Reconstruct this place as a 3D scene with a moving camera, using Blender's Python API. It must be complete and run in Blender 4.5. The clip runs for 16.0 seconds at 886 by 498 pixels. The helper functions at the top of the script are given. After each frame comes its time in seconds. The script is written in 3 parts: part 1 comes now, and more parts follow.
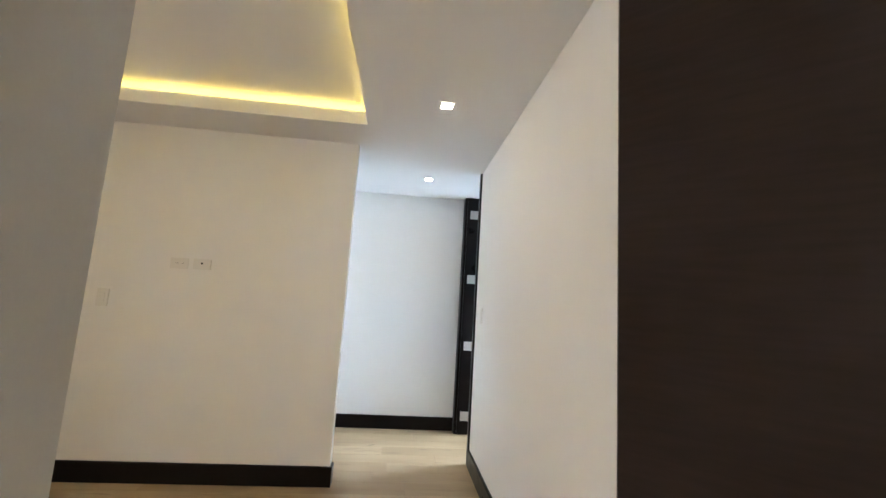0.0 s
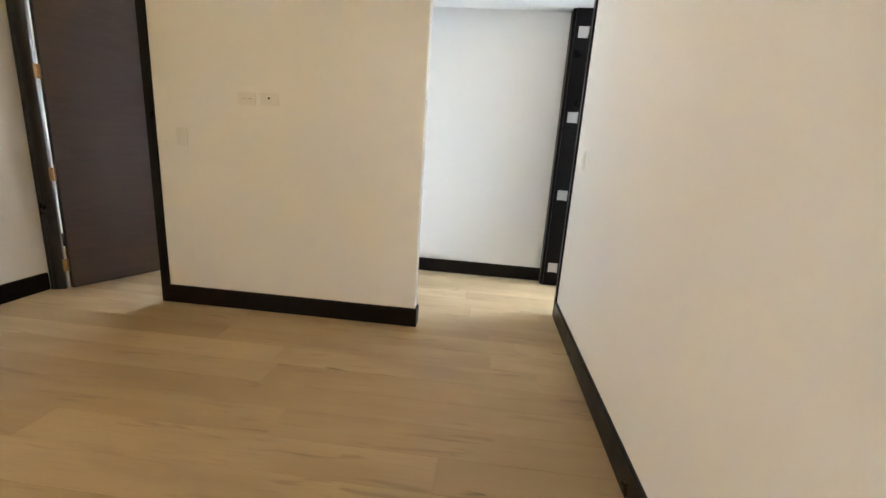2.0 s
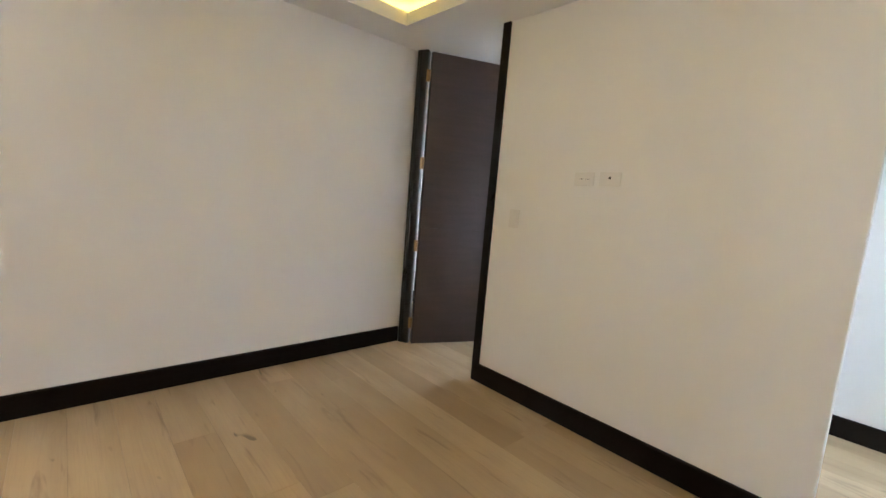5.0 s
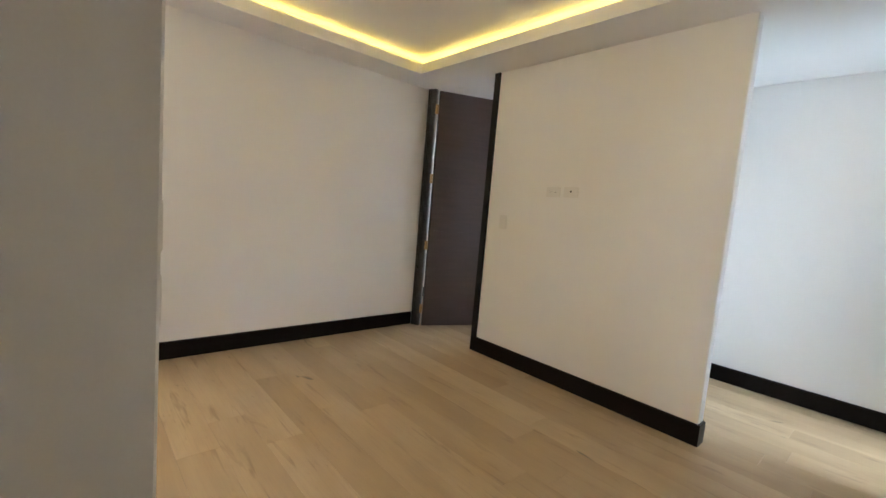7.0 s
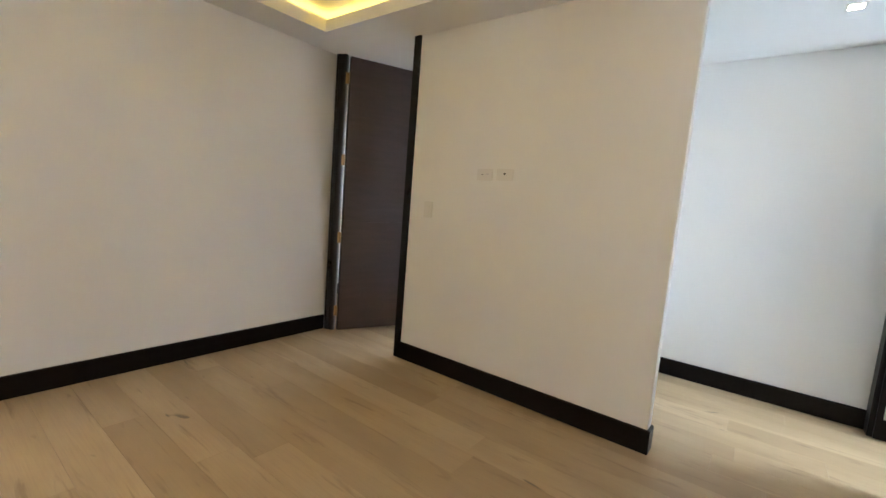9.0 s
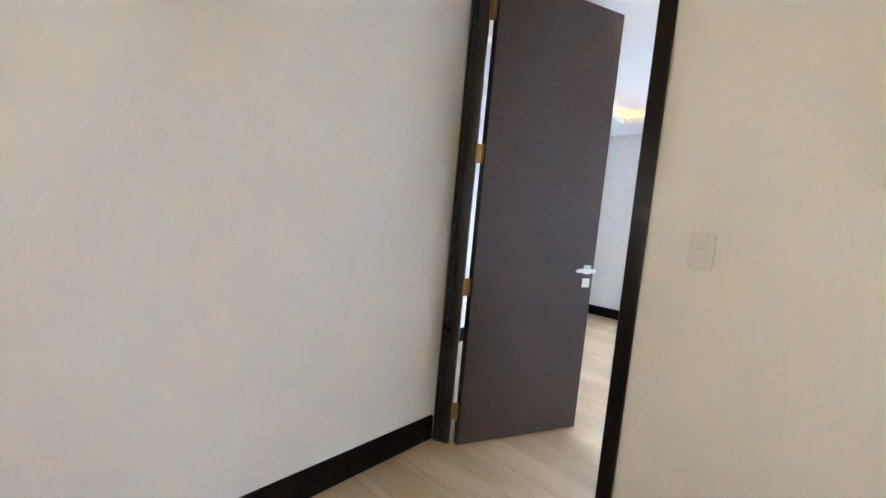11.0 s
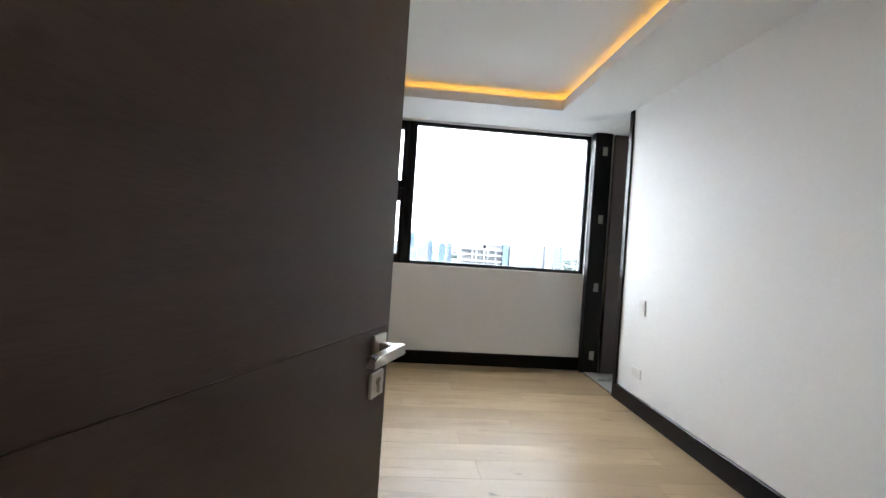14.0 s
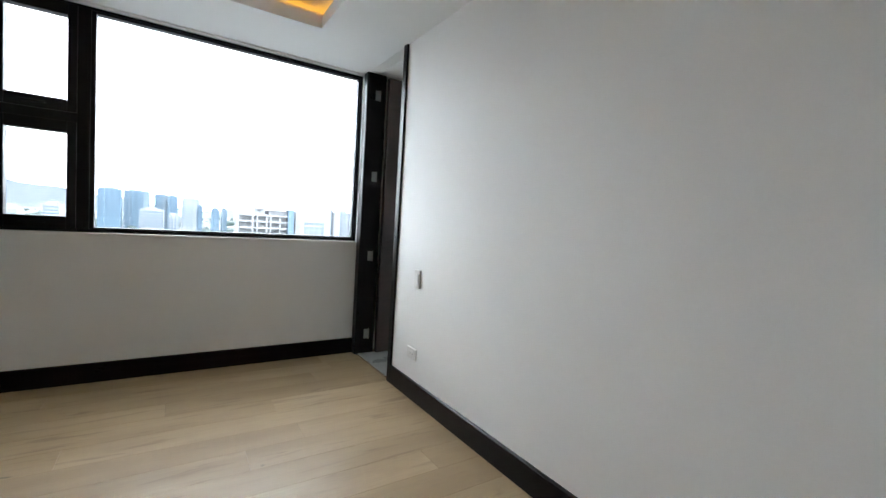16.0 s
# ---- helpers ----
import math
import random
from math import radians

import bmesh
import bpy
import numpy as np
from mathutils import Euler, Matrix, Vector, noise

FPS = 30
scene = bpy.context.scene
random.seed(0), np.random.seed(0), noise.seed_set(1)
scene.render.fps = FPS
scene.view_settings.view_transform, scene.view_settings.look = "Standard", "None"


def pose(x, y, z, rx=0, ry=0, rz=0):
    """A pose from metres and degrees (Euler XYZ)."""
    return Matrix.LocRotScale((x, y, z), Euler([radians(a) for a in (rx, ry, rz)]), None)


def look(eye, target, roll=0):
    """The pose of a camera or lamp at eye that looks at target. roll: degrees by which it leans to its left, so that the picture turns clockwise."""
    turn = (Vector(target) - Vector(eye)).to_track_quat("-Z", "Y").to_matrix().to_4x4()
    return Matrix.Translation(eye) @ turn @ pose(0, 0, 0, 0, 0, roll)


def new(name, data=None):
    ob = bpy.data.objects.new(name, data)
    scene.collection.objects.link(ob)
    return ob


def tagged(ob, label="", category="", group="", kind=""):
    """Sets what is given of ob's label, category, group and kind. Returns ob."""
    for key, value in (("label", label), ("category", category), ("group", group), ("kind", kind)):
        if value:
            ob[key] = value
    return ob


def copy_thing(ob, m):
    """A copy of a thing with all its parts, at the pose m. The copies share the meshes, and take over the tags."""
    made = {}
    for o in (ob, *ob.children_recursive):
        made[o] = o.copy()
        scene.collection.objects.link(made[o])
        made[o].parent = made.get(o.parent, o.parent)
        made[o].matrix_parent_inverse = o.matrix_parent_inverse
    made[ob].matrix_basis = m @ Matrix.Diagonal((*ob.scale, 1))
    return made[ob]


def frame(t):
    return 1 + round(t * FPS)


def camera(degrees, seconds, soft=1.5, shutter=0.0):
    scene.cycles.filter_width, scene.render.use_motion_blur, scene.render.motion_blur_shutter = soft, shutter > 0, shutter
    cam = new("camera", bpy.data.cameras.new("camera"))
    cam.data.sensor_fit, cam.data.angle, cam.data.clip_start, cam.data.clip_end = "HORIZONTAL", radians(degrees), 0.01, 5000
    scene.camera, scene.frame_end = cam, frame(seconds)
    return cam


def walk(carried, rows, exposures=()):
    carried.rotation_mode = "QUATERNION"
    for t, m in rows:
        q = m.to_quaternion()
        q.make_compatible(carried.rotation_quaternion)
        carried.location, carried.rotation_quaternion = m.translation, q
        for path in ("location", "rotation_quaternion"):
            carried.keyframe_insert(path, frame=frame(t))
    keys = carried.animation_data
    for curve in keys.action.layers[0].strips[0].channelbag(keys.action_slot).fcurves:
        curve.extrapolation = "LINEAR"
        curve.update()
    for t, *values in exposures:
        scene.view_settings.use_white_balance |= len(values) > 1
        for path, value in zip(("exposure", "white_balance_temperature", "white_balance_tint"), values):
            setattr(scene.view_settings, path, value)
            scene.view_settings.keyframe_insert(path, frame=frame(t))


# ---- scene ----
cam = camera(93.1, 16.0)
PATH = [
    (0, (2.262, -3.121, 1.264), (2.449, -1.148, 1.536), 3.5),
    (0.3, (2.279, -3.056, 1.243), (2.42, -1.069, 1.417), 3.5),
    (0.5, (2.277, -3.026, 1.214), (2.389, -1.032, 1.314), 3.7),
    (1, (2.301, -2.94, 1.131), (2.319, -0.944, 1.001), 3.6),
    (1.5, (2.299, -2.858, 1.138), (2.236, -0.893, 0.77), 3.7),
    (2, (2.273, -2.717, 1.227), (2.105, -0.78, 0.761), 3.9),
    (2.5, (2.252, -2.575, 1.266), (1.924, -0.653, 0.821), 3.8),
    (3, (2.139, -2.518, 1.273), (1.563, -0.645, 0.871), 4.1),
    (3.5, (2.054, -2.423, 1.291), (1.165, -0.668, 0.929), 4.2),
    (4, (1.944, -2.262, 1.28), (0.789, -0.655, 0.987), 4.7),
    (4.5, (1.945, -2.153, 1.32), (0.573, -0.727, 1.027), 4.8),
    (4.7, (1.936, -2.156, 1.308), (0.51, -0.779, 1.038), 4.7),
    (6.8, (2.548, -2.717, 1.263), (1.024, -1.436, 1.072), 5.0),
    (7, (2.576, -2.755, 1.265), (1.093, -1.427, 1.07), 4.9),
    (7.5, (2.637, -2.806, 1.263), (1.274, -1.356, 1.063), 4.5),
    (7.8, (2.65, -2.802, 1.25), (1.36, -1.287, 1.051), 4.6),
    (8, (2.637, -2.79, 1.256), (1.392, -1.239, 1.051), 4.5),
    (8.3, (2.575, -2.729, 1.264), (1.38, -1.14, 1.048), 4.5),
    (8.5, (2.503, -2.635, 1.231), (1.317, -1.038, 1.027), 4.6),
    (9, (2.228, -2.405, 1.251), (1.026, -0.822, 1.03), 4.6),
    (9.5, (1.843, -2.224, 1.257), (0.566, -0.702, 1.033), 4.9),
    (9.8, (1.582, -2.114, 1.248), (0.257, -0.633, 1.024), 4.9),
    (10, (1.399, -2.047, 1.236), (0.044, -0.592, 1.021), 5.0),
    (10.2, (1.235, -1.977, 1.251), (-0.155, -0.554, 1.041), 4.9),
    (12.3, (-0.256, -1.004, 1.24), (-1.234, 0.74, 1.188), 4.7),
    (12.5, (-0.299, -0.875, 1.235), (-1.186, 0.918, 1.204), 4.4),
    (12.8, (-0.384, -0.716, 1.214), (-1.091, 1.155, 1.195), 4.5),
    (13, (-0.402, -0.601, 1.221), (-0.982, 1.313, 1.206), 4.3),
    (13.3, (-0.43, -0.464, 1.22), (-0.802, 1.501, 1.203), 4.4),
    (13.5, (-0.434, -0.392, 1.209), (-0.659, 1.595, 1.198), 4.2),
    (14, (-0.4, -0.166, 1.196), (-0.248, 1.829, 1.181), 3.8),
    (14.5, (-0.358, -0.036, 1.176), (0.149, 1.899, 1.148), 3.9),
    (14.8, (-0.348, 0.037, 1.178), (0.345, 1.912, 1.126), 3.8),
    (15, (-0.299, 0.085, 1.168), (0.49, 1.922, 1.109), 3.6),
    (15.1, (-0.303, 0.127, 1.164), (0.548, 1.936, 1.098), 3.6),
    (15.5, (-0.129, 0.273, 1.16), (0.855, 2.012, 1.075), 3.5),
    (16, (0.034, 0.528, 1.183), (1.117, 2.205, 1.071), 3.5),
]
walk(cam, [(t, look(eye, target, roll)) for t, eye, target, roll in PATH],
     exposures=[(0, 4.85, 5450, 9), (0.5, 4.85, 5500, 9), (1, 4.9, 5900, 9), (2.0, 4.95, 5950, 9), (3.0, 5.05, 5950, 9), (3.5, 5.0, 5850, 9), (4.5, 4.95, 5400, 9), (7, 4.8, 5550, 9), (7.5, 4.75, 6050, 10), (8.5, 4.7, 5900, 9),
                (9.3, 4.92, 5400, 9), (10.2, 5.35, 4900, 9), (12.3, 4.85, 5600, 10), (13, 4.38, 5950, 10), (13.5, 4.1, 6000, 9), (14, 3.75, 6050, 8), (15, 3.53, 6050, 7), (16, 3.36, 6000, 6)])

# ---- light: overcast sky, soft sun, exposure ----
world = bpy.data.worlds.new("sky")
scene.world = world
world.use_nodes = True
wn, wl = world.node_tree.nodes, world.node_tree.links
wn.clear()
w_out, w_bg, w_sky = wn.new("ShaderNodeOutputWorld"), wn.new("ShaderNodeBackground"), wn.new("ShaderNodeTexSky")
w_sky.sky_type, w_sky.sun_disc = "NISHITA", False
w_sky.sun_elevation, w_sky.sun_rotation = radians(52), radians(200)
w_tc, w_noise, w_ramp, w_mix = (wn.new("ShaderNodeTexCoord"), wn.new("ShaderNodeTexNoise"), wn.new("ShaderNodeValToRGB"),
                               wn.new("ShaderNodeMix"))
w_noise.inputs["Scale"].default_value, w_noise.inputs["Detail"].default_value = 3.0, 6.0
w_ramp.color_ramp.elements[0].position, w_ramp.color_ramp.elements[1].position = 0.3, 0.7
w_ramp.color_ramp.elements[0].color, w_ramp.color_ramp.elements[1].color = (17, 18, 19.5, 1), (26, 26.5, 27, 1)
w_mix.data_type = "RGBA"
w_mix.inputs["Factor"].default_value = 0.85
wl.new(w_tc.outputs["Generated"], w_noise.inputs["Vector"])
wl.new(w_noise.outputs["Fac"], w_ramp.inputs["Fac"])
wl.new(w_sky.outputs["Color"], w_mix.inputs["A"])
wl.new(w_ramp.outputs["Color"], w_mix.inputs["B"])
w_bg.inputs["Strength"].default_value = 0.085
# an overcast sky is brighter overhead than at the horizon
w_sep, w_up, w_shade = wn.new("ShaderNodeSeparateXYZ"), wn.new("ShaderNodeMapRange"), wn.new("ShaderNodeVectorMath")
w_up.inputs["To Min"].default_value, w_up.inputs["To Max"].default_value = 0.8, 1.2
w_shade.operation = "SCALE"
wl.new(w_tc.outputs["Generated"], w_sep.inputs["Vector"])
wl.new(w_sep.outputs["Z"], w_up.inputs["Value"])
wl.new(w_mix.outputs["Result"], w_shade.inputs[0])
wl.new(w_up.outputs["Result"], w_shade.inputs["Scale"])
wl.new(w_shade.outputs["Vector"], w_bg.inputs["Color"])
wl.new(w_bg.outputs["Background"], w_out.inputs["Surface"])

sun = new("sun", bpy.data.lights.new("sun", "SUN"))
sun.data.energy, sun.data.angle, sun.data.color = 0.3, radians(15), (1.0, 0.96, 0.9)
sun.matrix_world = look((0, 0, 30), (-7, 18, 0))


def area_lamp(name, at, target, w, h, power, color):
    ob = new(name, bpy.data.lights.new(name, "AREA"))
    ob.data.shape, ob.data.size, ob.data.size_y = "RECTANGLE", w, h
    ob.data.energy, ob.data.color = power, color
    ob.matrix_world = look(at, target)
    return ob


# daylight in the window opening of the neighbouring study
area_lamp("study_window_light", (5.36, 1.15, 1.6), (2.9, 1.15, 1.6), 1.28, 1.18, 2.0, (0.56, 0.83, 1.0))
# added fill lamps; their openings in unseen walls are invented to brighten the rooms
area_lamp("bathroom_fill_light", (2.3, 4.12, 1.7), (2.3, 2.0, 1.4), 0.68, 0.68, 0.2, (0.85, 0.93, 1.0))
area_lamp("living_fill_light", (-0.98, -3.45, 1.55), (1.0, -3.45, 1.55), 0.43, 0.38, 1.5, (1.0, 0.76, 0.46))
area_lamp("hall_fill_light", (2.5, -6.06, 1.7), (2.5, -3.0, 1.5), 0.23, 0.23, 0.35, (1.0, 0.74, 0.40))


# ---- materials ----
def material(name, base, rough=0.5, metal=0.0, vary=0.05, scale=6.0, fine=120.0, bump=0.02, spec=0.5, coat=0.0, stretch=(1, 1, 1), per_object=0.0):
    m = bpy.data.materials.new(name)
    m.use_nodes = True
    n, l = m.node_tree.nodes, m.node_tree.links
    b = n["Principled BSDF"]
    b.inputs["Roughness"].default_value, b.inputs["Metallic"].default_value = rough, metal
    b.inputs["Specular IOR Level"].default_value = spec
    b.inputs["Coat Weight"].default_value = coat
    tc, mp = n.new("ShaderNodeTexCoord"), n.new("ShaderNodeMapping")
    mp.inputs["Scale"].default_value = stretch
    l.new(tc.outputs["Object"], mp.inputs["Vector"])
    big, small = n.new("ShaderNodeTexNoise"), n.new("ShaderNodeTexNoise")
    big.inputs["Scale"].default_value, big.inputs["Detail"].default_value = scale, 4
    small.inputs["Scale"].default_value, small.inputs["Detail"].default_value = fine, 3
    for q in (big, small):
        l.new(mp.outputs["Vector"], q.inputs["Vector"])
    both = n.new("ShaderNodeMath")
    both.operation = "ADD"
    l.new(big.outputs["Fac"], both.inputs[0])
    l.new(small.outputs["Fac"], both.inputs[1])
    last = both
    if per_object:
        info, mul = n.new("ShaderNodeObjectInfo"), n.new("ShaderNodeMath")
        mul.operation = "MULTIPLY_ADD"
        l.new(info.outputs["Random"], mul.inputs[0])
        mul.inputs[1].default_value = per_object
        l.new(both.outputs[0], mul.inputs[2])
        last = mul
    ramp = n.new("ShaderNodeMapRange")
    ramp.inputs["From Min"].default_value, ramp.inputs["From Max"].default_value = 0.6, 1.4 + per_object
    ramp.inputs["To Min"].default_value, ramp.inputs["To Max"].default_value = 1 - vary, 1 + vary
    l.new(last.outputs[0], ramp.inputs["Value"])
    col = n.new("ShaderNodeVectorMath")
    col.operation = "SCALE"
    col.inputs[0].default_value = base
    l.new(ramp.outputs["Result"], col.inputs["Scale"])
    l.new(col.outputs["Vector"], b.inputs["Base Color"])
    rr = n.new("ShaderNodeMapRange")
    rr.inputs["From Min"].default_value, rr.inputs["From Max"].default_value = 0.3, 0.7
    rr.inputs["To Min"].default_value, rr.inputs["To Max"].default_value = max(rough - 0.07, 0.02), min(rough + 0.07, 1)
    l.new(big.outputs["Fac"], rr.inputs["Value"])
    l.new(rr.outputs["Result"], b.inputs["Roughness"])
    if bump:
        bp = n.new("ShaderNodeBump")
        bp.inputs["Strength"].default_value, bp.inputs["Distance"].default_value = bump, 0.004
        l.new(small.outputs["Fac"], bp.inputs["Height"])
        l.new(bp.outputs["Normal"], b.inputs["Normal"])
    return m


def glow(name, color, strength):
    m = bpy.data.materials.new(name)
    m.use_nodes = True
    n, l = m.node_tree.nodes, m.node_tree.links
    n.clear()
    o, e = n.new("ShaderNodeOutputMaterial"), n.new("ShaderNodeEmission")
    e.inputs["Color"].default_value, e.inputs["Strength"].default_value = (*color, 1), strength
    l.new(e.outputs["Emission"], o.inputs["Surface"])
    return m


def oak_material():
    """Pale oiled oak: long grain, darker cathedral streaks, knots, and a tone of its own for each plank."""
    m = bpy.data.materials.new("pale_oak")
    m.use_nodes = True
    n, l = m.node_tree.nodes, m.node_tree.links
    b = n["Principled BSDF"]
    tc, info = n.new("ShaderNodeTexCoord"), n.new("ShaderNodeObjectInfo")
    shift = n.new("ShaderNodeVectorMath")
    shift.operation = "MULTIPLY_ADD"
    l.new(info.outputs["Random"], shift.inputs[0])
    shift.inputs[1].default_value = (37, 91, 13)
    l.new(tc.outputs["Object"], shift.inputs[2])

    def noise_at(stretch, scale, detail, distortion=0.0):
        mp, q = n.new("ShaderNodeMapping"), n.new("ShaderNodeTexNoise")
        mp.inputs["Scale"].default_value = stretch
        q.inputs["Scale"].default_value, q.inputs["Detail"].default_value = scale, detail
        q.inputs["Distortion"].default_value = distortion
        l.new(shift.outputs["Vector"], mp.inputs["Vector"])
        l.new(mp.outputs["Vector"], q.inputs["Vector"])
        return q

    grain = noise_at((0.35, 9, 1), 14, 6, 0.4)
    cloud = noise_at((0.5, 2.2, 1), 2.2, 3, 0.3)
    streak = noise_at((0.8, 7, 1), 2.6, 3, 1.2)
    knot = noise_at((1.6, 4.5, 1), 2.4, 2, 0.6)

    def mix(fac, a, c):
        q = n.new("ShaderNodeMix")
        q.data_type = "RGBA"
        l.new(fac, q.inputs["Factor"])
        for key, v in (("A", a), ("B", c)):
            if isinstance(v, tuple):
                q.inputs[key].default_value = (*v, 1)
            else:
                l.new(v, q.inputs[key])
        return q.outputs["Result"]

    def ramp(src, lo, hi, top=1.0):
        q = n.new("ShaderNodeMapRange")
        q.inputs["From Min"].default_value, q.inputs["From Max"].default_value = lo, hi
        q.inputs["To Max"].default_value = top
        l.new(src, q.inputs["Value"])
        return q.outputs["Result"]

    tone = mix(info.outputs["Random"], (0.415, 0.300, 0.163), (0.525, 0.393, 0.225))
    c = mix(ramp(cloud.outputs["Fac"], 0.35, 0.7, 0.55), tone, (0.315, 0.22, 0.12))
    c = mix(ramp(grain.outputs["Fac"], 0.45, 0.75, 0.3), c, (0.33, 0.235, 0.15))
    c = mix(ramp(streak.outputs["Fac"], 0.60, 0.72, 0.6), c, (0.25, 0.17, 0.10))
    c = mix(ramp(knot.outputs["Fac"], 0.74, 0.79, 0.75), c, (0.13, 0.105, 0.065))
    l.new(c, b.inputs["Base Color"])
    rr = n.new("ShaderNodeMapRange")
    rr.inputs["To Min"].default_value, rr.inputs["To Max"].default_value = 0.34, 0.5
    l.new(cloud.outputs["Fac"], rr.inputs["Value"])
    l.new(rr.outputs["Result"], b.inputs["Roughness"])
    b.inputs["Specular IOR Level"].default_value = 0.4
    bp = n.new("ShaderNodeBump")
    bp.inputs["Strength"].default_value, bp.inputs["Distance"].default_value = 0.08, 0.002
    l.new(grain.outputs["Fac"], bp.inputs["Height"])
    l.new(bp.outputs["Normal"], b.inputs["Normal"])
    return m


PAINT = material("white_wall_paint", (0.80, 0.785, 0.755), 0.62, vary=0.02, scale=1.4, fine=260, bump=0.05, spec=0.35)
CEIL = material("white_ceiling_paint", (0.80, 0.79, 0.77), 0.75, vary=0.015, scale=1.2, fine=220, bump=0.03, spec=0.3)
WENGE = material("dark_wenge_veneer", (0.055, 0.035, 0.031), 0.43, vary=0.3, scale=3.0, fine=34, bump=0.05, spec=0.6, stretch=(1, 1, 9))
TRIM = material("dark_stained_trim", (0.0065, 0.0043, 0.0039), 0.34, vary=0.25, scale=5, fine=60, bump=0.03, spec=0.15)
JAMB = material("satin_stained_jamb", (0.016, 0.011, 0.0105), 0.33, vary=0.15, scale=5, fine=60, bump=0.02, spec=0.5)
OAK = oak_material()
GAP = material("dark_joint", (0.22, 0.155, 0.10), 0.8, vary=0.1, bump=0)
STEEL = material("satin_steel", (0.62, 0.60, 0.57), 0.32, 1.0, vary=0.02, scale=12, fine=60, bump=0.0)
DULL = material("dull_steel", (0.36, 0.35, 0.33), 0.5, 1.0, vary=0.04, scale=20, fine=90, bump=0.0)
BRASS = material("brass", (0.32, 0.20, 0.085), 0.35, 1.0, vary=0.1, scale=30, fine=200, bump=0.02)
PLATE = material("white_plastic", (0.73, 0.71, 0.665), 0.4, vary=0.015, scale=20, fine=200, bump=0.0)
SLOT = material("dark_plastic_slot", (0.05, 0.045, 0.04), 0.5, vary=0.1, bump=0)
ALU = material("black_aluminium", (0.006, 0.006, 0.0065), 0.42, vary=0.15, scale=10, fine=300, bump=0.02, spec=0.2)
TILE = material("grey_stone_tile", (0.42, 0.43, 0.42), 0.3, vary=0.12, scale=4, fine=40, bump=0.02)
LED_A = glow("warm_led_strip", (1.0, 0.66, 0.115), 0.58)
LED_B = glow("amber_led_strip", (1.0, 0.45, 0.045), 0.42)
LAMP = glow("downlight_diffuser", (1.0, 0.80, 0.56), 6.0)
GLASS = bpy.data.materials.new("clear_glass")
GLASS.use_nodes = True
GLASS.node_tree.nodes["Principled BSDF"].inputs["Transmission Weight"].default_value = 1.0
GLASS.node_tree.nodes["Principled BSDF"].inputs["Roughness"].default_value = 0.0
GLASS.node_tree.nodes["Principled BSDF"].inputs["IOR"].default_value = 1.45


# ---- builders ----
def boxes(spec, bevel=0.0, segments=1):
    """One bmesh of axis-aligned boxes (x0, x1, y0, y1, z0, z1)."""
    bm = bmesh.new()
    for x0, x1, y0, y1, z0, z1 in spec:
        q = bmesh.ops.create_cube(bm, size=1.0)["verts"]
        for v in q:
            v.co = Vector((x0 if v.co.x < 0 else x1, y0 if v.co.y < 0 else y1, z0 if v.co.z < 0 else z1))
    if bevel:
        bmesh.ops.bevel(bm, geom=bm.edges[:], offset=bevel, segments=segments, affect="EDGES", profile=0.5)
    return bm


def profile(points, z0, z1):
    """A plan outline (x, y) pulled up from z0 to z1."""
    bm = bmesh.new()
    lo = [bm.verts.new((x, y, z0)) for x, y in points]
    hi = [bm.verts.new((x, y, z1)) for x, y in points]
    k = len(points)
    for i in range(k):
        bm.faces.new((lo[i], lo[(i + 1) % k], hi[(i + 1) % k], hi[i]))
    bm.faces.new(lo[::-1])
    bm.faces.new(hi)
    bmesh.ops.recalc_face_normals(bm, faces=bm.faces[:])
    return bm


def bead(x0, x1, y, rise):
    """Points of a half-round moulding along a plan outline, standing out towards -y."""
    return [(x0 + (x1 - x0) * (1 - math.cos(math.pi * k / 6)) / 2, y - rise * math.sin(math.pi * k / 6)) for k in range(7)]


def rod(a, b, r, seg=12):
    bm = bmesh.new()
    a, b = Vector(a), Vector(b)
    bmesh.ops.create_cone(bm, cap_ends=True, segments=seg, radius1=r, radius2=r, depth=(b - a).length)
    bm.transform(Matrix.Translation((a + b) / 2) @ (b - a).to_track_quat("Z", "Y").to_matrix().to_4x4())
    return bm


def join(*bms):
    out = bmesh.new()
    for q in bms:
        me = bpy.data.meshes.new("tmp")
        q.to_mesh(me)
        q.free()
        out.from_mesh(me)
        bpy.data.meshes.remove(me)
    return out


def part(name, bm, mat, parent=None, label=""):
    me = bpy.data.meshes.new(name)
    bm.to_mesh(me)
    bm.free()
    me.materials.append(mat)
    ob = new(name, me)
    if parent:
        ob.parent = parent
    if label:
        ob["label"] = label
    return ob


def thing(name, m, label, category, group="", kind=""):
    ob = new(name)
    ob.matrix_world = m
    ob.empty_display_size = 0.1
    return tagged(ob, label, category, group, kind)


def structure(name, bm, mat, label, category):
    return tagged(part(name, bm, mat), label, category, kind="structure")


# ---- plan ----
H = 2.45                      # finished ceiling
XW, XE = -0.922, 2.912        # lounge, west and east
YS = -2.67                    # lounge, south
BX = 1.868                    # free end of the middle wall
YC = 1.402                    # end of the side passage
BR = 1.418                    # bedroom, east wall
YB = 4.068                    # bedroom, window wall
BW = -1.95                    # bedroom, west wall
T = 0.13                      # wall thickness
TM = 0.085                    # thin partition
TOP = 2.85

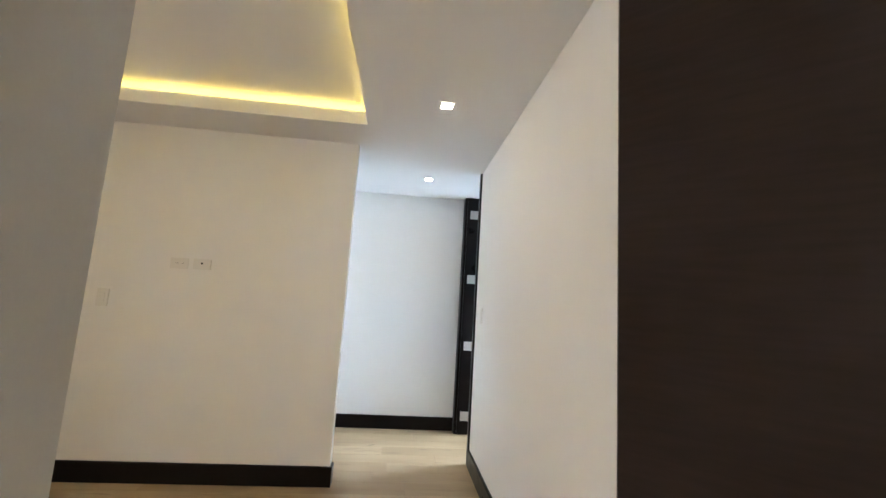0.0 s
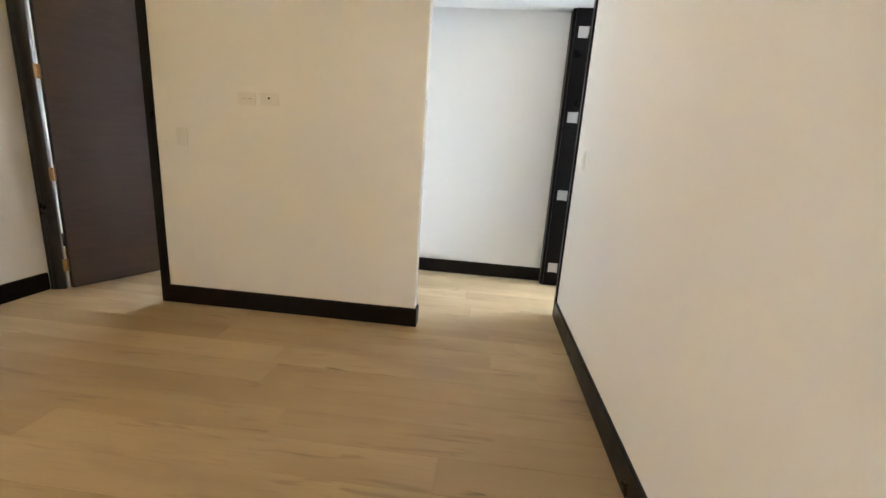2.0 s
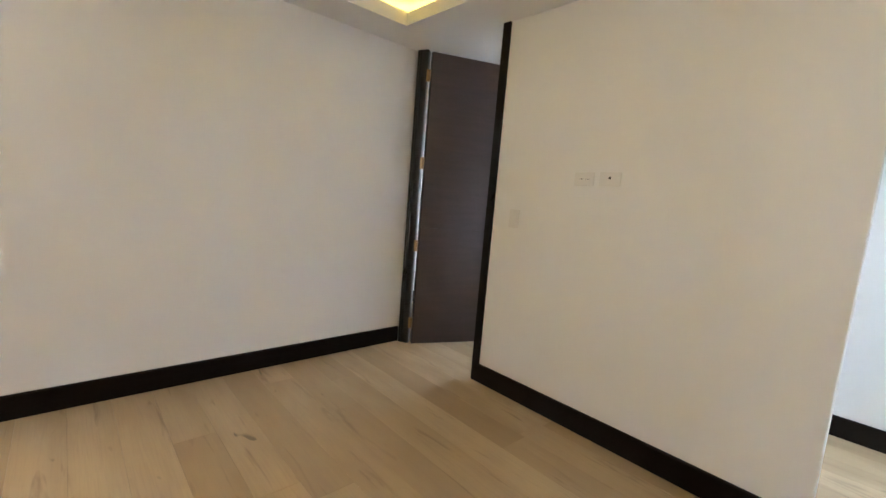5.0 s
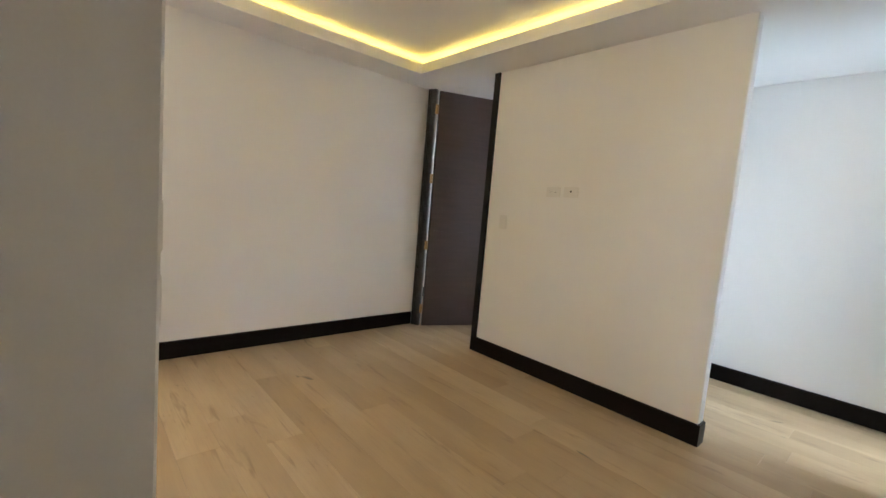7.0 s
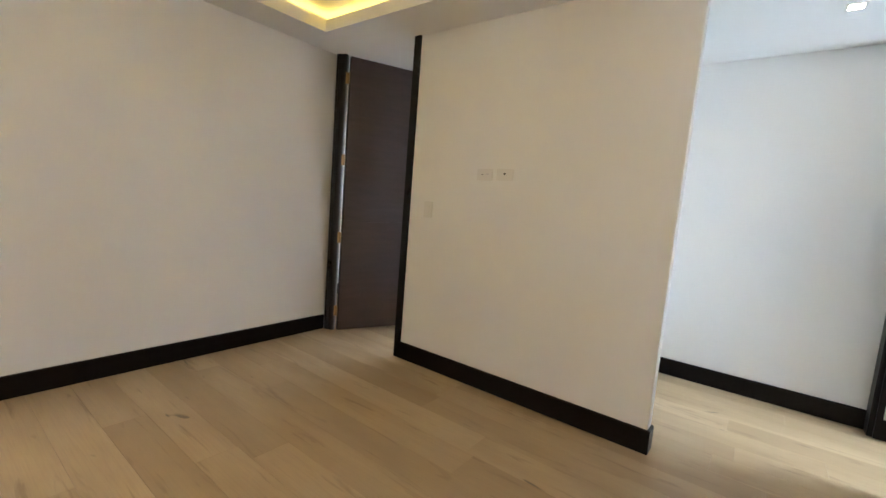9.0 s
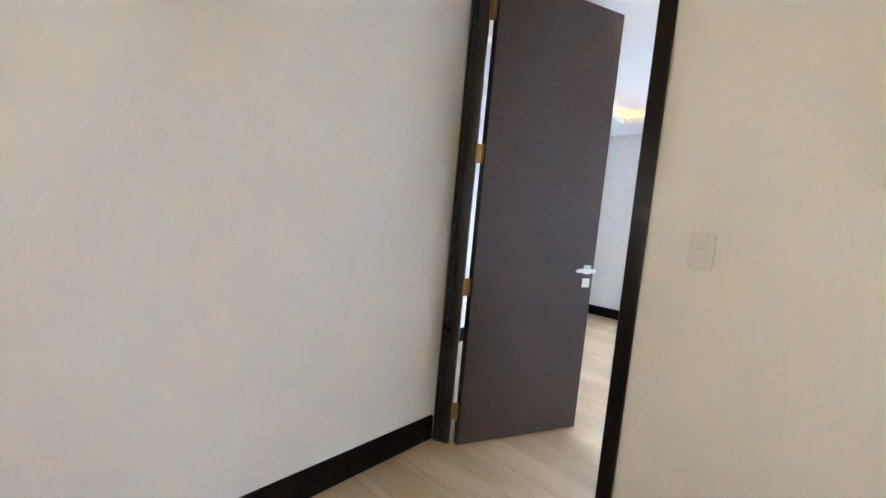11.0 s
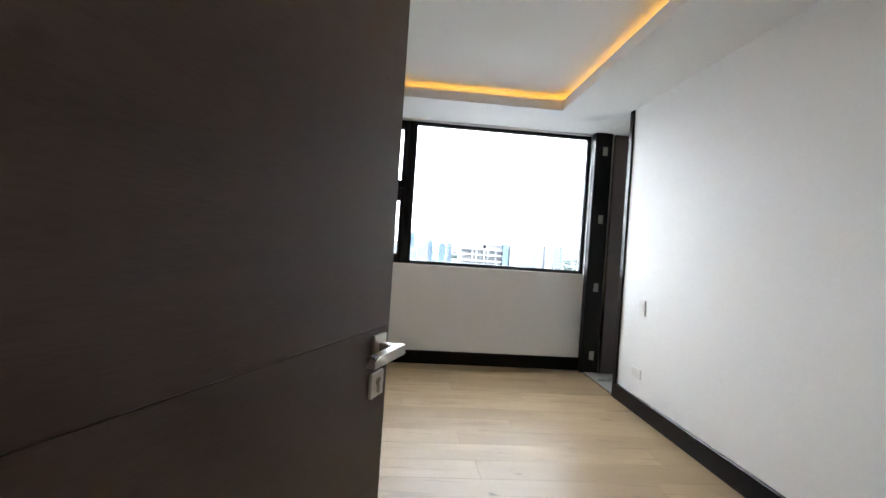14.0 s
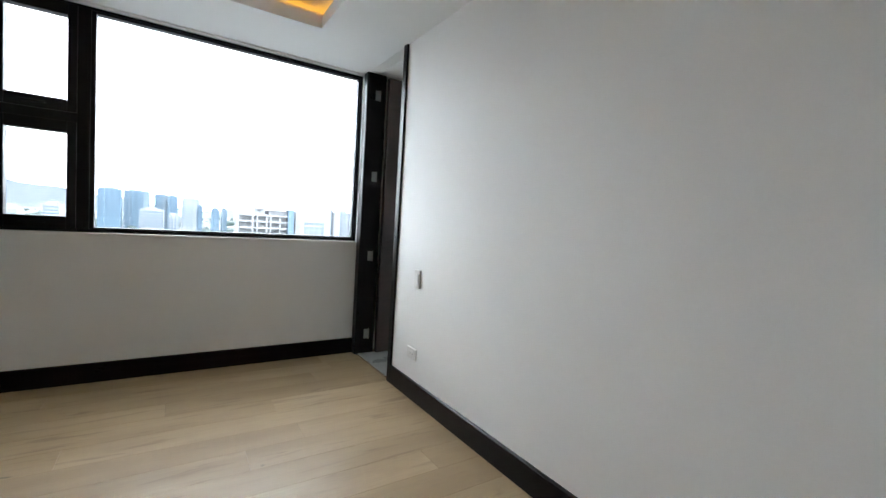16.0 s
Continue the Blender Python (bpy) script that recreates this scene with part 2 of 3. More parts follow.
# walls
# the gap at y -3.675 to -3.225 is added for the living fill lamp
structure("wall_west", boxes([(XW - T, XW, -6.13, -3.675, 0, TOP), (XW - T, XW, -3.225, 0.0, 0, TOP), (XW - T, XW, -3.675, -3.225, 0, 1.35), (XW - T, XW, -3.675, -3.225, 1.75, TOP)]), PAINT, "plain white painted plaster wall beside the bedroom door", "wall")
structure("wall_middle", boxes([(0.036, BX, 0, TM, 0, TOP)], 0.004), PAINT, "cream lit white partition wall with a free corner", "wall")
structure("wall_passage_end", boxes([(BR + 0.09, XE + T, YC, YC + T, 0, TOP)]), PAINT, "white wall closing the side passage, cool daylight on it", "wall")
structure("wall_east", boxes([(XE, XE + T, -3.6, 0.472, 0, TOP), (XE, XE + T, 1.295, YC, 0, TOP), (XE, XE + T, 0.472, 1.295, H, TOP)], 0.003), PAINT,
          "long white painted wall leading to the side passage", "wall")
# the opening and the room behind it are invented to let fill light in
structure("wall_south", boxes([(XW, 1.955 - T, YS - T, YS, H, TOP), (1.955 - T, 1.955, -6, YS, 0, TOP)], 0.004), PAINT,
          "white wall with a free corner at the entry and an added opening for fill light", "wall")
structure("wall_entry", boxes([(1.957, 2.03, -3.6 - T, -3.6, 0, TOP), (2.9, 3.05, -3.6 - T, -3.6, 0, TOP), (2.03, 2.9, -3.6 - T, -3.6, H, TOP)]), PAINT,
          "white wall around the entry doorway", "wall")
structure("wall_hall", boxes([(3.05, 3.18, -6, -3.6, 0, TOP)]), PAINT, "plain white hall wall", "wall")
# unseen wall; its small gap is added for the hall fill lamp
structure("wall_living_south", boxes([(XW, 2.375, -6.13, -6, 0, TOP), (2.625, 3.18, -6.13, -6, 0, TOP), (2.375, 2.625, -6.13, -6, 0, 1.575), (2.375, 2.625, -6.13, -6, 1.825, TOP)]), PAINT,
          "plain white unseen wall with an added opening for a fill lamp", "wall")
structure("wall_bedroom_south", boxes([(BW, XW, 0.0, TM, 0, TOP), (XW, -0.9052, 0.004, TM, 0, TOP)]), PAINT, "plain white bedroom wall behind the door", "wall")
structure("wall_bedroom_west", boxes([(BW - T, BW, 0, YB + 0.22, 0, TOP)]), PAINT, "plain white bedroom wall", "wall")
structure("wall_bedroom_east", boxes([(BR, BR + 0.09, TM, 3.327, 0, TOP), (BR, BR + 0.09, 4.002, YB, 0, TOP), (BR, BR + 0.09, 3.327, 4.002, H, TOP)], 0.003), PAINT,
          "white bedroom wall beside the bathroom door", "wall")
DXW, VX0, VX1 = -0.062, -0.855, 1.468   # window, by its own measures
WX0, WX1, WZ0, WZ1 = VX0 + DXW, VX1 + DXW, 0.995, 2.437
# the second gap, x 1.95 to 2.65, is added for the bathroom fill lamp
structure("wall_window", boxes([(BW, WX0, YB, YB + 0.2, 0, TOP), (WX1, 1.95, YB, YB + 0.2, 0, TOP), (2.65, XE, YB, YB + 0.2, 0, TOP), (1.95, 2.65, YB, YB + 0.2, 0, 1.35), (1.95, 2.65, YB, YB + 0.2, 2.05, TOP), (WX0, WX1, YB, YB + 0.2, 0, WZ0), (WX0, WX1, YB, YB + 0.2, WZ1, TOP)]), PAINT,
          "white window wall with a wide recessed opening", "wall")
structure("wall_bathroom", boxes([(XE, XE + T, YC + T, 4.27, 0, TOP)]), PAINT, "plain white bathroom walls", "wall")
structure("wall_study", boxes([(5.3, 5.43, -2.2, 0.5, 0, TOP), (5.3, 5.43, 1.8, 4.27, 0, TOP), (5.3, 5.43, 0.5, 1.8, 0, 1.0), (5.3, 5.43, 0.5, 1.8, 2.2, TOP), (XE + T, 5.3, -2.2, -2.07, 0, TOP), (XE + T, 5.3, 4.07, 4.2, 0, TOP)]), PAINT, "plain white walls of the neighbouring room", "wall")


# ceilings: a lowered rim with a lit tray; the strip of light lies on the rim's ledge
def tray_ceiling(name, outer, inner, label, d, gap):
    x0, x1, y0, y1 = outer
    a0, a1, b0, b1 = inner
    lip = 0.085
    rim = [(x0, a0, y0, y1), (a1, x1, y0, y1), (a0, a1, y0, b0), (a0, a1, b1, y1)]
    spec = [(p, q, r, s, H, H + lip) for p, q, r, s in rim]
    up = [(x0, a0 - d, y0, y1), (a1 + d, x1, y0, y1), (a0 - d, a1 + d, y0, b0 - d), (a0 - d, a1 + d, b1 + d, y1)]
    spec += [(p, q, r, s, H + lip, TOP) for p, q, r, s in up if q - p > 0.005 and s - r > 0.005]
    spec.append((a0 - d, a1 + d, b0 - d, b1 + d, H + lip + gap, H + 0.3))
    return structure(name, boxes(spec), CEIL, label, "ceiling")


TRAY_A = (-0.579, 1.960, -2.29, -0.379)
TRAY_B = (-1.38, 0.844, 0.66, 3.446)
tray_ceiling("ceiling_lounge", (XW, XE, YS, 0.0), TRAY_A, "white plaster ceiling with a recessed tray glowing yellow", 0.11, 0.06)
tray_ceiling("ceiling_bedroom", (BW, BR, TM, YB), TRAY_B, "white plaster ceiling with a recessed tray glowing amber", 0.08, 0.05)
structure("ceiling_passage", boxes([(BR + 0.09, XE, TM, YC, H, H + 0.1), (BX, XE, 0.0, TM, H, H + 0.1), (-0.93, 0.036, 0.0, TM, H, H + 0.1), (1.95, XE, -3.6, YS, H, H + 0.1),
                                    (1.955, 3.05, -6, -3.6, H, H + 0.1), (XW, 1.825, -6, YS - T, H, H + 0.1), (XW, 1.825, YS - T, YS, H - 0.003, H), (BR + 0.09, XE, YC + T, YB, H, H + 0.1), (XE + T, 5.3, -2.07, 4.07, H, H + 0.1)]), CEIL,
          "flat white plaster ceiling of passages and side rooms", "ceiling")


def led_strip(inner, mat, label, o):
    a0, a1, b0, b1 = inner
    z, w = H + 0.0865, 0.018
    top = thing("led_strip", pose((a0 + a1) / 2, (b0 + b1) / 2, z), label, "led strip", "cove lights")
    cx, cy = (a0 + a1) / 2, (b0 + b1) / 2
    for x0, x1, y0, y1 in ((a0 - o, a1 + o, b1 + o, b1 + o + w), (a0 - o, a1 + o, b0 - o - w, b0 - o),
                           (a0 - o - w, a0 - o, b0 - o, b1 + o), (a1 + o, a1 + o + w, b0 - o, b1 + o)):
        part("led_tape", boxes([(x0 - cx, x1 - cx, y0 - cy, y1 - cy, 0, 0.004)]), mat, top)
    return top


led_strip(TRAY_A, LED_A, "warm yellow led tape on the tray ledge of the lounge", 0.05)
led_strip(TRAY_B, LED_B, "amber led tape on the tray ledge of the bedroom", 0.04)


def downlight(x, y):
    d = thing("downlight", pose(x, y, H), "small square white recessed ceiling spot, switched on", "ceiling light", "passage downlights")
    part("trim_ring", boxes([(-.044, .044, -.044, -.032, -.004, .02), (-.044, .044, .032, .044, -.004, .02), (-.044, -.032, -.032, .032, -.004, .02), (.032, .044, -.032, .032, -.004, .02)]), PLATE, d)
    part("diffuser", boxes([(-.032, .032, -.032, .032, -.002, .01)]), LAMP, d, "glowing white diffuser")
    return d


dl = downlight(2.457, -0.768)
copy_thing(dl, pose(2.451, 0.731, H))


# baseboards: chamfered top edge
def board_x(x0, x1, y, side):
    """Along x on a wall face at y; side +1: stands out towards +y."""
    t, hh = 0.016 * side, 0.13
    bm = bmesh.new()
    sec = [(0, 0), (t, 0), (t, hh - 0.006), (t * 0.55, hh), (0, hh)]
    a = [bm.verts.new((x0, y + p, q)) for p, q in sec]
    b = [bm.verts.new((x1, y + p, q)) for p, q in sec]
    for i in range(5):
        bm.faces.new((a[i], a[(i + 1) % 5], b[(i + 1) % 5], b[i]))
    bm.faces.new(a)
    bm.faces.new(b)
    bmesh.ops.recalc_face_normals(bm, faces=bm.faces[:])
    return bm


def board_y(y0, y1, x, side):
    bm = board_x(y0, y1, 0, side)
    bm.transform(Matrix(((0, 1, 0, x), (1, 0, 0, 0), (0, 0, 1, 0), (0, 0, 0, 1))))
    bmesh.ops.recalc_face_normals(bm, faces=bm.faces[:])
    return bm


BASE = "dark brown stained wooden baseboard along the wall foot"
for bm in (board_x(0.055, BX + 0.016, 0, -1), board_y(0, TM, BX, 1), board_x(BR + 0.106, XE - 0.002, YC, -1), board_y(TM, YC, BR + 0.09, 1), board_x(BR + 0.106, BX, TM, 1), board_y(-3.59, 0.42, XE, -1), board_y(-5.99, -0.018, XW, 1),
           board_x(1.825, 1.955, YS, 1), board_y(-3.59, YS + 0.016, 1.955, 1), board_x(BW, BR - 0.002, YB, -1), board_y(TM + 0.016, 3.268, BR, -1), board_y(TM + .016, YB - .016, BW, 1),
           board_x(BW, -0.97, TM, 1), board_x(0.10, BR, TM, 1)):
    structure("baseboard", bm, TRIM, BASE, "baseboard")


# ---- doors ----
def hinge_plates(parent, at, zs, mat, size=(0.036, 0.004, 0.095)):
    for z in zs:
        bm = join(boxes([(-size[0], size[0], -size[1] / 2, size[1] / 2, -size[2] / 2, size[2] / 2)], 0.001), rod((size[0], -0.004, -size[2] / 2 - 0.003), (size[0], -0.004, size[2] / 2 + 0.003), 0.006, 10))
        bm.transform(at @ Matrix.Translation((0, 0, z)))
        part("hinge", bm, mat, parent, "square steel hinge")


def lever(side, parent):
    """Square rose, lever on a neck, and a lock plate; on the leaf's face at local y, lever towards the hinge (-x)."""
    y = side
    h = part("door_handle", boxes([(-.026, .026, min(0, y * .009), max(0, y * .009), -.026, .026)], 0.002), STEEL, parent, "satin steel lever handle on a square rose")
    part("lever", join(boxes([(-.009, .009, min(y * .009, y * .05), max(y * .009, y * .05), -.009, .009)], 0.002),
                       boxes([(-.118, .011, min(y * .042, y * .061), max(y * .042, y * .061), -.0105, .0105)], 0.0015)), STEEL, h)
    k = part("lock_plate", boxes([(-.026, .026, min(0, y * .008), max(0, y * .008), -.026, .026)], 0.002), STEEL, parent, "square steel lock plate")
    k.location.z = -0.078
    part("key_cylinder", join(rod((0, y * .008, 0.006), (0, y * .016, 0.006), 0.0085, 16), boxes([(-.005, .005, min(y * .008, y * .0155), max(y * .008, y * .0155), -.016, .002)], 0.001)), STEEL, k)
    return h, k


def leaf(name, m, length, label, flip=1, height=2.425):
    """A flush veneered leaf; local x from hinge to lock edge, thickness along y (flip: to which side), foot at local z=0.012."""
    d = thing(name, m, label, "door", kind="structure")
    t = 0.042
    y0, y1 = (0, t) if flip > 0 else (-t, 0)
    z0, gz = 0.012, 1.018
    part("door_panel", boxes([(0, length, y0, y1, z0, gz - 0.0004)], 0.001), WENGE, d)
    part("door_panel", boxes([(0, length, y0, y1, gz + 0.0004, height)], 0.001), WENGE, d)
    part("core", boxes([(0.004, length - 0.004, y0 + 0.003, y1 - 0.003, z0 + 0.004, height - 0.004)]), TRIM, d)
    for s, yy in ((-1, y0), (1, y1)):
        for q in lever(s, d):
            q.location = (length - 0.052, yy, q.location.z + 0.98)
    part("latch_plate", boxes([(length - 0.0005, length + 0.0015, (y0 + y1) / 2 - .011, (y0 + y1) / 2 + .011, 0.84, 1.04)], 0.0004), STEEL, d, "steel latch plate in the lock edge")
    return d


# bedroom door: hinges by the west wall, leaf swung into the bedroom
ANG = 66.35
DOOR_A = pose(-0.757, 0.0245, 0, 0, 0, ANG)
door_a = leaf("door_1", DOOR_A, 0.799, "dark wenge bedroom door standing half open, steel lever handle", flip=1)
part("edge_band", boxes([(-0.0025, -0.0002, 0.0005, 0.0415, 0.012, 2.425)]), TRIM, door_a, "thin near black band on the hinge edge")
frame_a = thing("door_frame_1", pose(0, 0, 0), "dark stained full height bedroom door frame with stepped moulding", "door frame", kind="structure")
part("hinge_jamb", profile([(-0.904, -0.016), (-0.897, -0.016), *bead(-0.897, -0.883, -0.016, 0.007), (-0.881, -0.009), (-0.877, -0.009), *bead(-0.875, -0.861, -0.014, 0.007),
                            (-0.859, -0.006), (-0.855, -0.006), (-0.846, -0.004), (-0.832, 0.000), (-0.820, 0.006), (-0.813, 0.014), (-0.812, 0.022), (-0.817, 0.032), (-0.826, 0.044), (-0.838, 0.058), (-0.852, 0.075),
                            (-0.902, 0.100), (-0.920, 0.100), (-0.920, 0.0865), (-0.9045, 0.0865), (-0.9045, 0.029)], 0, H - 0.001), JAMB, frame_a)
part("lock_jamb", profile([(0.056, -0.016), (-0.002, -0.016), (-0.006, -0.010), (-0.006, -0.002), (0.020, 0.004), (0.020, 0.04), (0.030, 0.045), (0.030, 0.100), (0.08, 0.100), (0.08, 0.0865), (0.0355, 0.0865), (0.0355, -0.0005), (0.056, -0.0005)], 0, H - 0.001), TRIM, frame_a)
part("strike_plate", boxes([(0.0285, 0.0302, 0.055, 0.085, 0.9, 1.06)]), STEEL, frame_a)
for z in (0.185, 0.861, 1.552, 2.25):
    # one plate let into the leaf's edge, one on the jamb, and a knuckle between them
    hinge = part("hinge", join(boxes([(-0.005, -0.0027, 0.014, 0.040, z - 0.0475, z + 0.0475)], 0.0008), boxes([(-0.032, -0.008, 0.041, 0.0435, z - 0.0475, z + 0.0475)], 0.0008)), BRASS, door_a, "square brass hinge")
    part("knuckle", join(*[rod((-0.008, 0.040, z - 0.0475 + 0.019 * k + 0.0007), (-0.008, 0.040, z - 0.0475 + 0.019 * (k + 1) - 0.0007), 0.0055, 10) for k in range(5)]), BRASS, hinge)

# side passage door, swung open into the neighbouring room
door_b = leaf("door_2", pose(3.060, 1.268, 0, 0, 0, 1.5), 0.76, "dark wenge door standing wide open into a side room", flip=-1)
frame_b = thing("door_frame_2", pose(0, 0, 0), "dark stained full height door frame at the passage end", "door frame", kind="structure")
part("hinge_jamb", profile([(2.897, 1.4), (2.897, 1.294), (2.903, 1.288), (2.923, 1.288), (2.923, 1.275), (3.084, 1.275), (3.084, 1.2945), (2.9115, 1.2945), (2.9115, 1.4)], 0, H - 0.001), TRIM, frame_b)
part("lock_jamb", profile([(2.897, 0.425), (2.897, 0.470), (2.901, 0.474), (2.923, 0.474), (2.923, 0.486), (3.061, 0.486), (3.061, 0.41), (3.0435, 0.41), (3.0435, 0.4725), (2.9115, 0.4725), (2.9115, 0.425)], 0, H - 0.001), TRIM, frame_b)
hinge_plates(frame_b, pose(2.996, 1.273, 0), (0.178, 0.875, 1.567, 2.262), STEEL, (0.042, 0.004, 0.09))

# bathroom door in the bedroom corner, swung open into the bathroom
door_c = leaf("door_3", pose(1.585, 3.974, 0, 0, 0, 2), 0.63, "dark wenge bathroom door standing open", flip=-1)
frame_c = thing("door_frame_3", pose(-0.055, 0.012, 0), "dark stained full height bathroom door frame in the room corner", "door frame", kind="structure")
part("hinge_jamb", profile([(1.457, 4.053), (1.457, 3.978), (1.463, 3.971), (1.630, 3.971), (1.630, 3.9895), (1.4725, 3.9895), (1.4725, 4.053)], 0, H - 0.001), TRIM, frame_c)
part("lock_jamb", profile([(1.457, 3.258), (1.457, 3.308), (1.461, 3.313), (1.485, 3.313), (1.485, 3.327), (1.579, 3.327), (1.579, 3.26), (1.5635, 3.26), (1.5635, 3.3145), (1.4725, 3.3145), (1.4725, 3.258)], 0, H - 0.001), TRIM, frame_c)
hinge_plates(frame_c, pose(1.555, 3.969, 0), (0.178, 0.875, 1.57, 2.265), DULL, (0.021, 0.004, 0.085))

# entry door, half open beside the walker
RDX, RDY = 2.369 - 2.862, -2.921 + 3.44
RDL = math.hypot(RDX, RDY)
door_d = leaf("door_4", pose(2.862, -3.44, 0, 0, 0, math.degrees(math.atan2(RDY, RDX))), RDL, "dark wenge entry door standing half open", flip=-1)
frame_d = thing("door_frame_4", pose(0, 0, 0), "dark stained full height entry door frame", "door frame", kind="structure")
part("hinge_jamb", boxes([(2.872, 2.902, -3.745, -3.585, 0, H - 0.001)], 0.002), TRIM, frame_d)
part("lock_jamb", boxes([(2.028, 2.058, -3.745, -3.585, 0, H - 0.001)], 0.002), TRIM, frame_d)

# ---- window ----
win = thing("window_1", pose(DXW, 0.016, 0), "wide black aluminium window, fixed pane beside two small casements", "window", kind="structure")
fy0, fy1 = 4.088, 4.158
part("window_frame", boxes([(VX0, VX0 + 0.035, fy0, fy1, WZ0, WZ1), (1.447, VX1 - 0.002, fy0, fy1, WZ0, WZ1), (VX0 + 0.035, 1.447, fy0, fy1, WZ0, WZ0 + 0.024),
                            (VX0 + 0.035, 1.447, fy0, fy1, WZ1 - 0.018, WZ1 - 0.001), (-0.435, -0.370, fy0, fy1, WZ0 + 0.024, WZ1 - 0.018),
                            (VX0 + 0.035, -0.435, fy0, fy1, 1.695, 1.755)], 0.003), ALU, win)
part("glazing_bead", boxes([(-0.370, -0.345, fy0 + .012, fy1, 1.019, 2.419), (1.434, 1.447, fy0 + .012, fy1, 1.019, 2.419), (-0.345, 1.434, fy0 + .012, fy1, 1.019, 1.03), (-0.345, 1.434, fy0 + .012, fy1, 2.408, 2.419)], 0.002), ALU, win)
pane = part("pane", boxes([(-0.347, 1.436, 4.128, 4.134, 1.028, 2.41)]), GLASS, win, "large clear fixed pane")
pane.visible_shadow = False
for z0, z1 in ((1.019, 1.695), (1.755, 2.419)):
    c = part("casement", boxes([(-0.82, -0.768, fy0 - .012, fy1 - .01, z0, z1), (-0.482, -0.435, fy0 - .012, fy1 - .01, z0, z1),
                                (-0.768, -0.482, fy0 - .012, fy1 - .01, z0, z0 + 0.075), (-0.768, -0.482, fy0 - .012, fy1 - .01, z1 - 0.072, z1)], 0.003), ALU, win)
    g = part("pane", boxes([(-0.770, -0.480, 4.118, 4.124, z0 + 0.07, z1 - 0.07)]), GLASS, c, "small clear casement pane")
    g.visible_shadow = False
    part("casement_latch", join(boxes([(-0.70, -0.58, fy0 - .030, fy0 - .018, z0 + 0.028, z0 + 0.040)], 0.003), boxes([(-0.68, -0.64, fy0 - .02, fy0 - .011, z0 + 0.022, z0 + 0.046)], 0.002)), ALU, c, "black latch bar")
part("window_sill", boxes([(VX0, VX1, YB - 0.024, fy0, WZ0 - 0.012, WZ0 + 0.001)], 0.002), PAINT, win, "thin white plaster sill")


# ---- outlets and switches ----
def plate(m, label, kind):
    """Face plate in the local xz plane, standing out towards -y; long side along x."""
    p = thing("wall_switch" if kind in ("switch", "triple") else "wall_outlet", m, label, "light switch" if kind in ("switch", "triple") else "wall outlet")
    part("face_plate", boxes([(-.060, .060, -.010, 0, -.038, .038)], 0.003, 2), PLATE, p)
    if kind == "coax":
        part("coax_socket", join(rod((0, -.010, .006), (0, -.017, .006), 0.0042), rod((0, -.010, .006), (0, -.012, .006), 0.0075)), SLOT, p, "dark coaxial socket")
    elif kind == "outlet":
        part("insert", boxes([(-.036, .036, -.012, -.009, -.018, .018)], 0.001), PLATE, p)
        for x in (-0.019, 0.019):
            part("socket_slots", join(boxes([(x - .006, x - .0045, -.0126, -.0118, -.004, .004), (x + .0045, x + .006, -.0126, -.0118, -.005, .005)]), rod((x + .011, -.0118, 0), (x + .011, -.0126, 0), 0.0022, 8)), SLOT, p)
    else:
        for k in range(3 if kind == "triple" else 1):
            g = 0.068 / (3 if kind == "triple" else 1)
            part("rocker", boxes([(-.034 + k * g + .001, -.034 + (k + 1) * g - .001, -.014, -.009, -.017, .017)], 0.0015), PLATE, p, "white rocker")
    return p


UP = pose(0, 0, 0, 0, 90, 0)
EASTW, NORTHW = pose(0, 0, 0, 0, 0, -90), pose(0, 0, 0, 0, 0, 180)
plate(pose(0.705, -0.0005, 1.454), "white double outlet plate on the cream partition wall", "outlet")
plate(pose(0.857, -0.0005, 1.457), "white plate with a dark coaxial socket", "coax")
plate(pose(0.239, -0.0005, 1.188) @ UP, "white upright triple switch plate beside the bedroom door", "triple")
plate(pose(BR - 0.0005, 2.952, 0.816) @ EASTW @ UP, "white upright switch plate beside the bathroom door", "switch")
plate(pose(BR - 0.0005, 2.974, 0.306) @ EASTW, "white outlet plate low on the bedroom wall", "outlet")
plate(pose(BR - 0.0005, 0.995, 0.283) @ EASTW, "white outlet plate low on the bedroom wall near the baseboard", "outlet")
plate(pose(XE - 0.0005, 0.18, 1.21) @ EASTW @ UP, "white upright switch plate on the passage wall", "switch")
SLIM = Matrix.Diagonal((0.9, 0.55, 0.9, 1))
plate(pose(1.87, YS + 0.0005, 1.21) @ NORTHW @ SLIM, "white switch plate at the entry wall corner", "switch")
plate(pose(1.87, YS + 0.0005, 1.11) @ NORTHW @ SLIM, "white switch plate under another at the entry wall corner", "switch")

# ---- city outside ----
GZ = -42.0
gm = material("city_ground", (0.035, 0.04, 0.04), 0.9, vary=0.45, scale=0.004, fine=0.03, bump=0)
structure("ground", boxes([(-4800, 4800, 14, 4800, GZ - 1, GZ)]), gm, "wide hazy city ground far below the window", "ground")
BLUE = material("blue_glass_facade", (0.058, 0.088, 0.116), 0.4, vary=0.12, scale=0.03, fine=0.4, bump=0, spec=0.2)
PALE = material("pale_concrete_facade", (0.17, 0.173, 0.178), 0.8, vary=0.08, scale=0.05, fine=0.5, bump=0, spec=0.1)
DIM = material("facade_window_glass", (0.036, 0.042, 0.05), 0.4, vary=0.2, scale=0.1, fine=0.6, bump=0, spec=0.2)
# bluish grey base colour carries the distance haze on pale piers
PIER = material("haze_tinted_pier", (0.088, 0.112, 0.132), 0.8, vary=0.06, scale=0.05, fine=0.5, bump=0, spec=0.1)
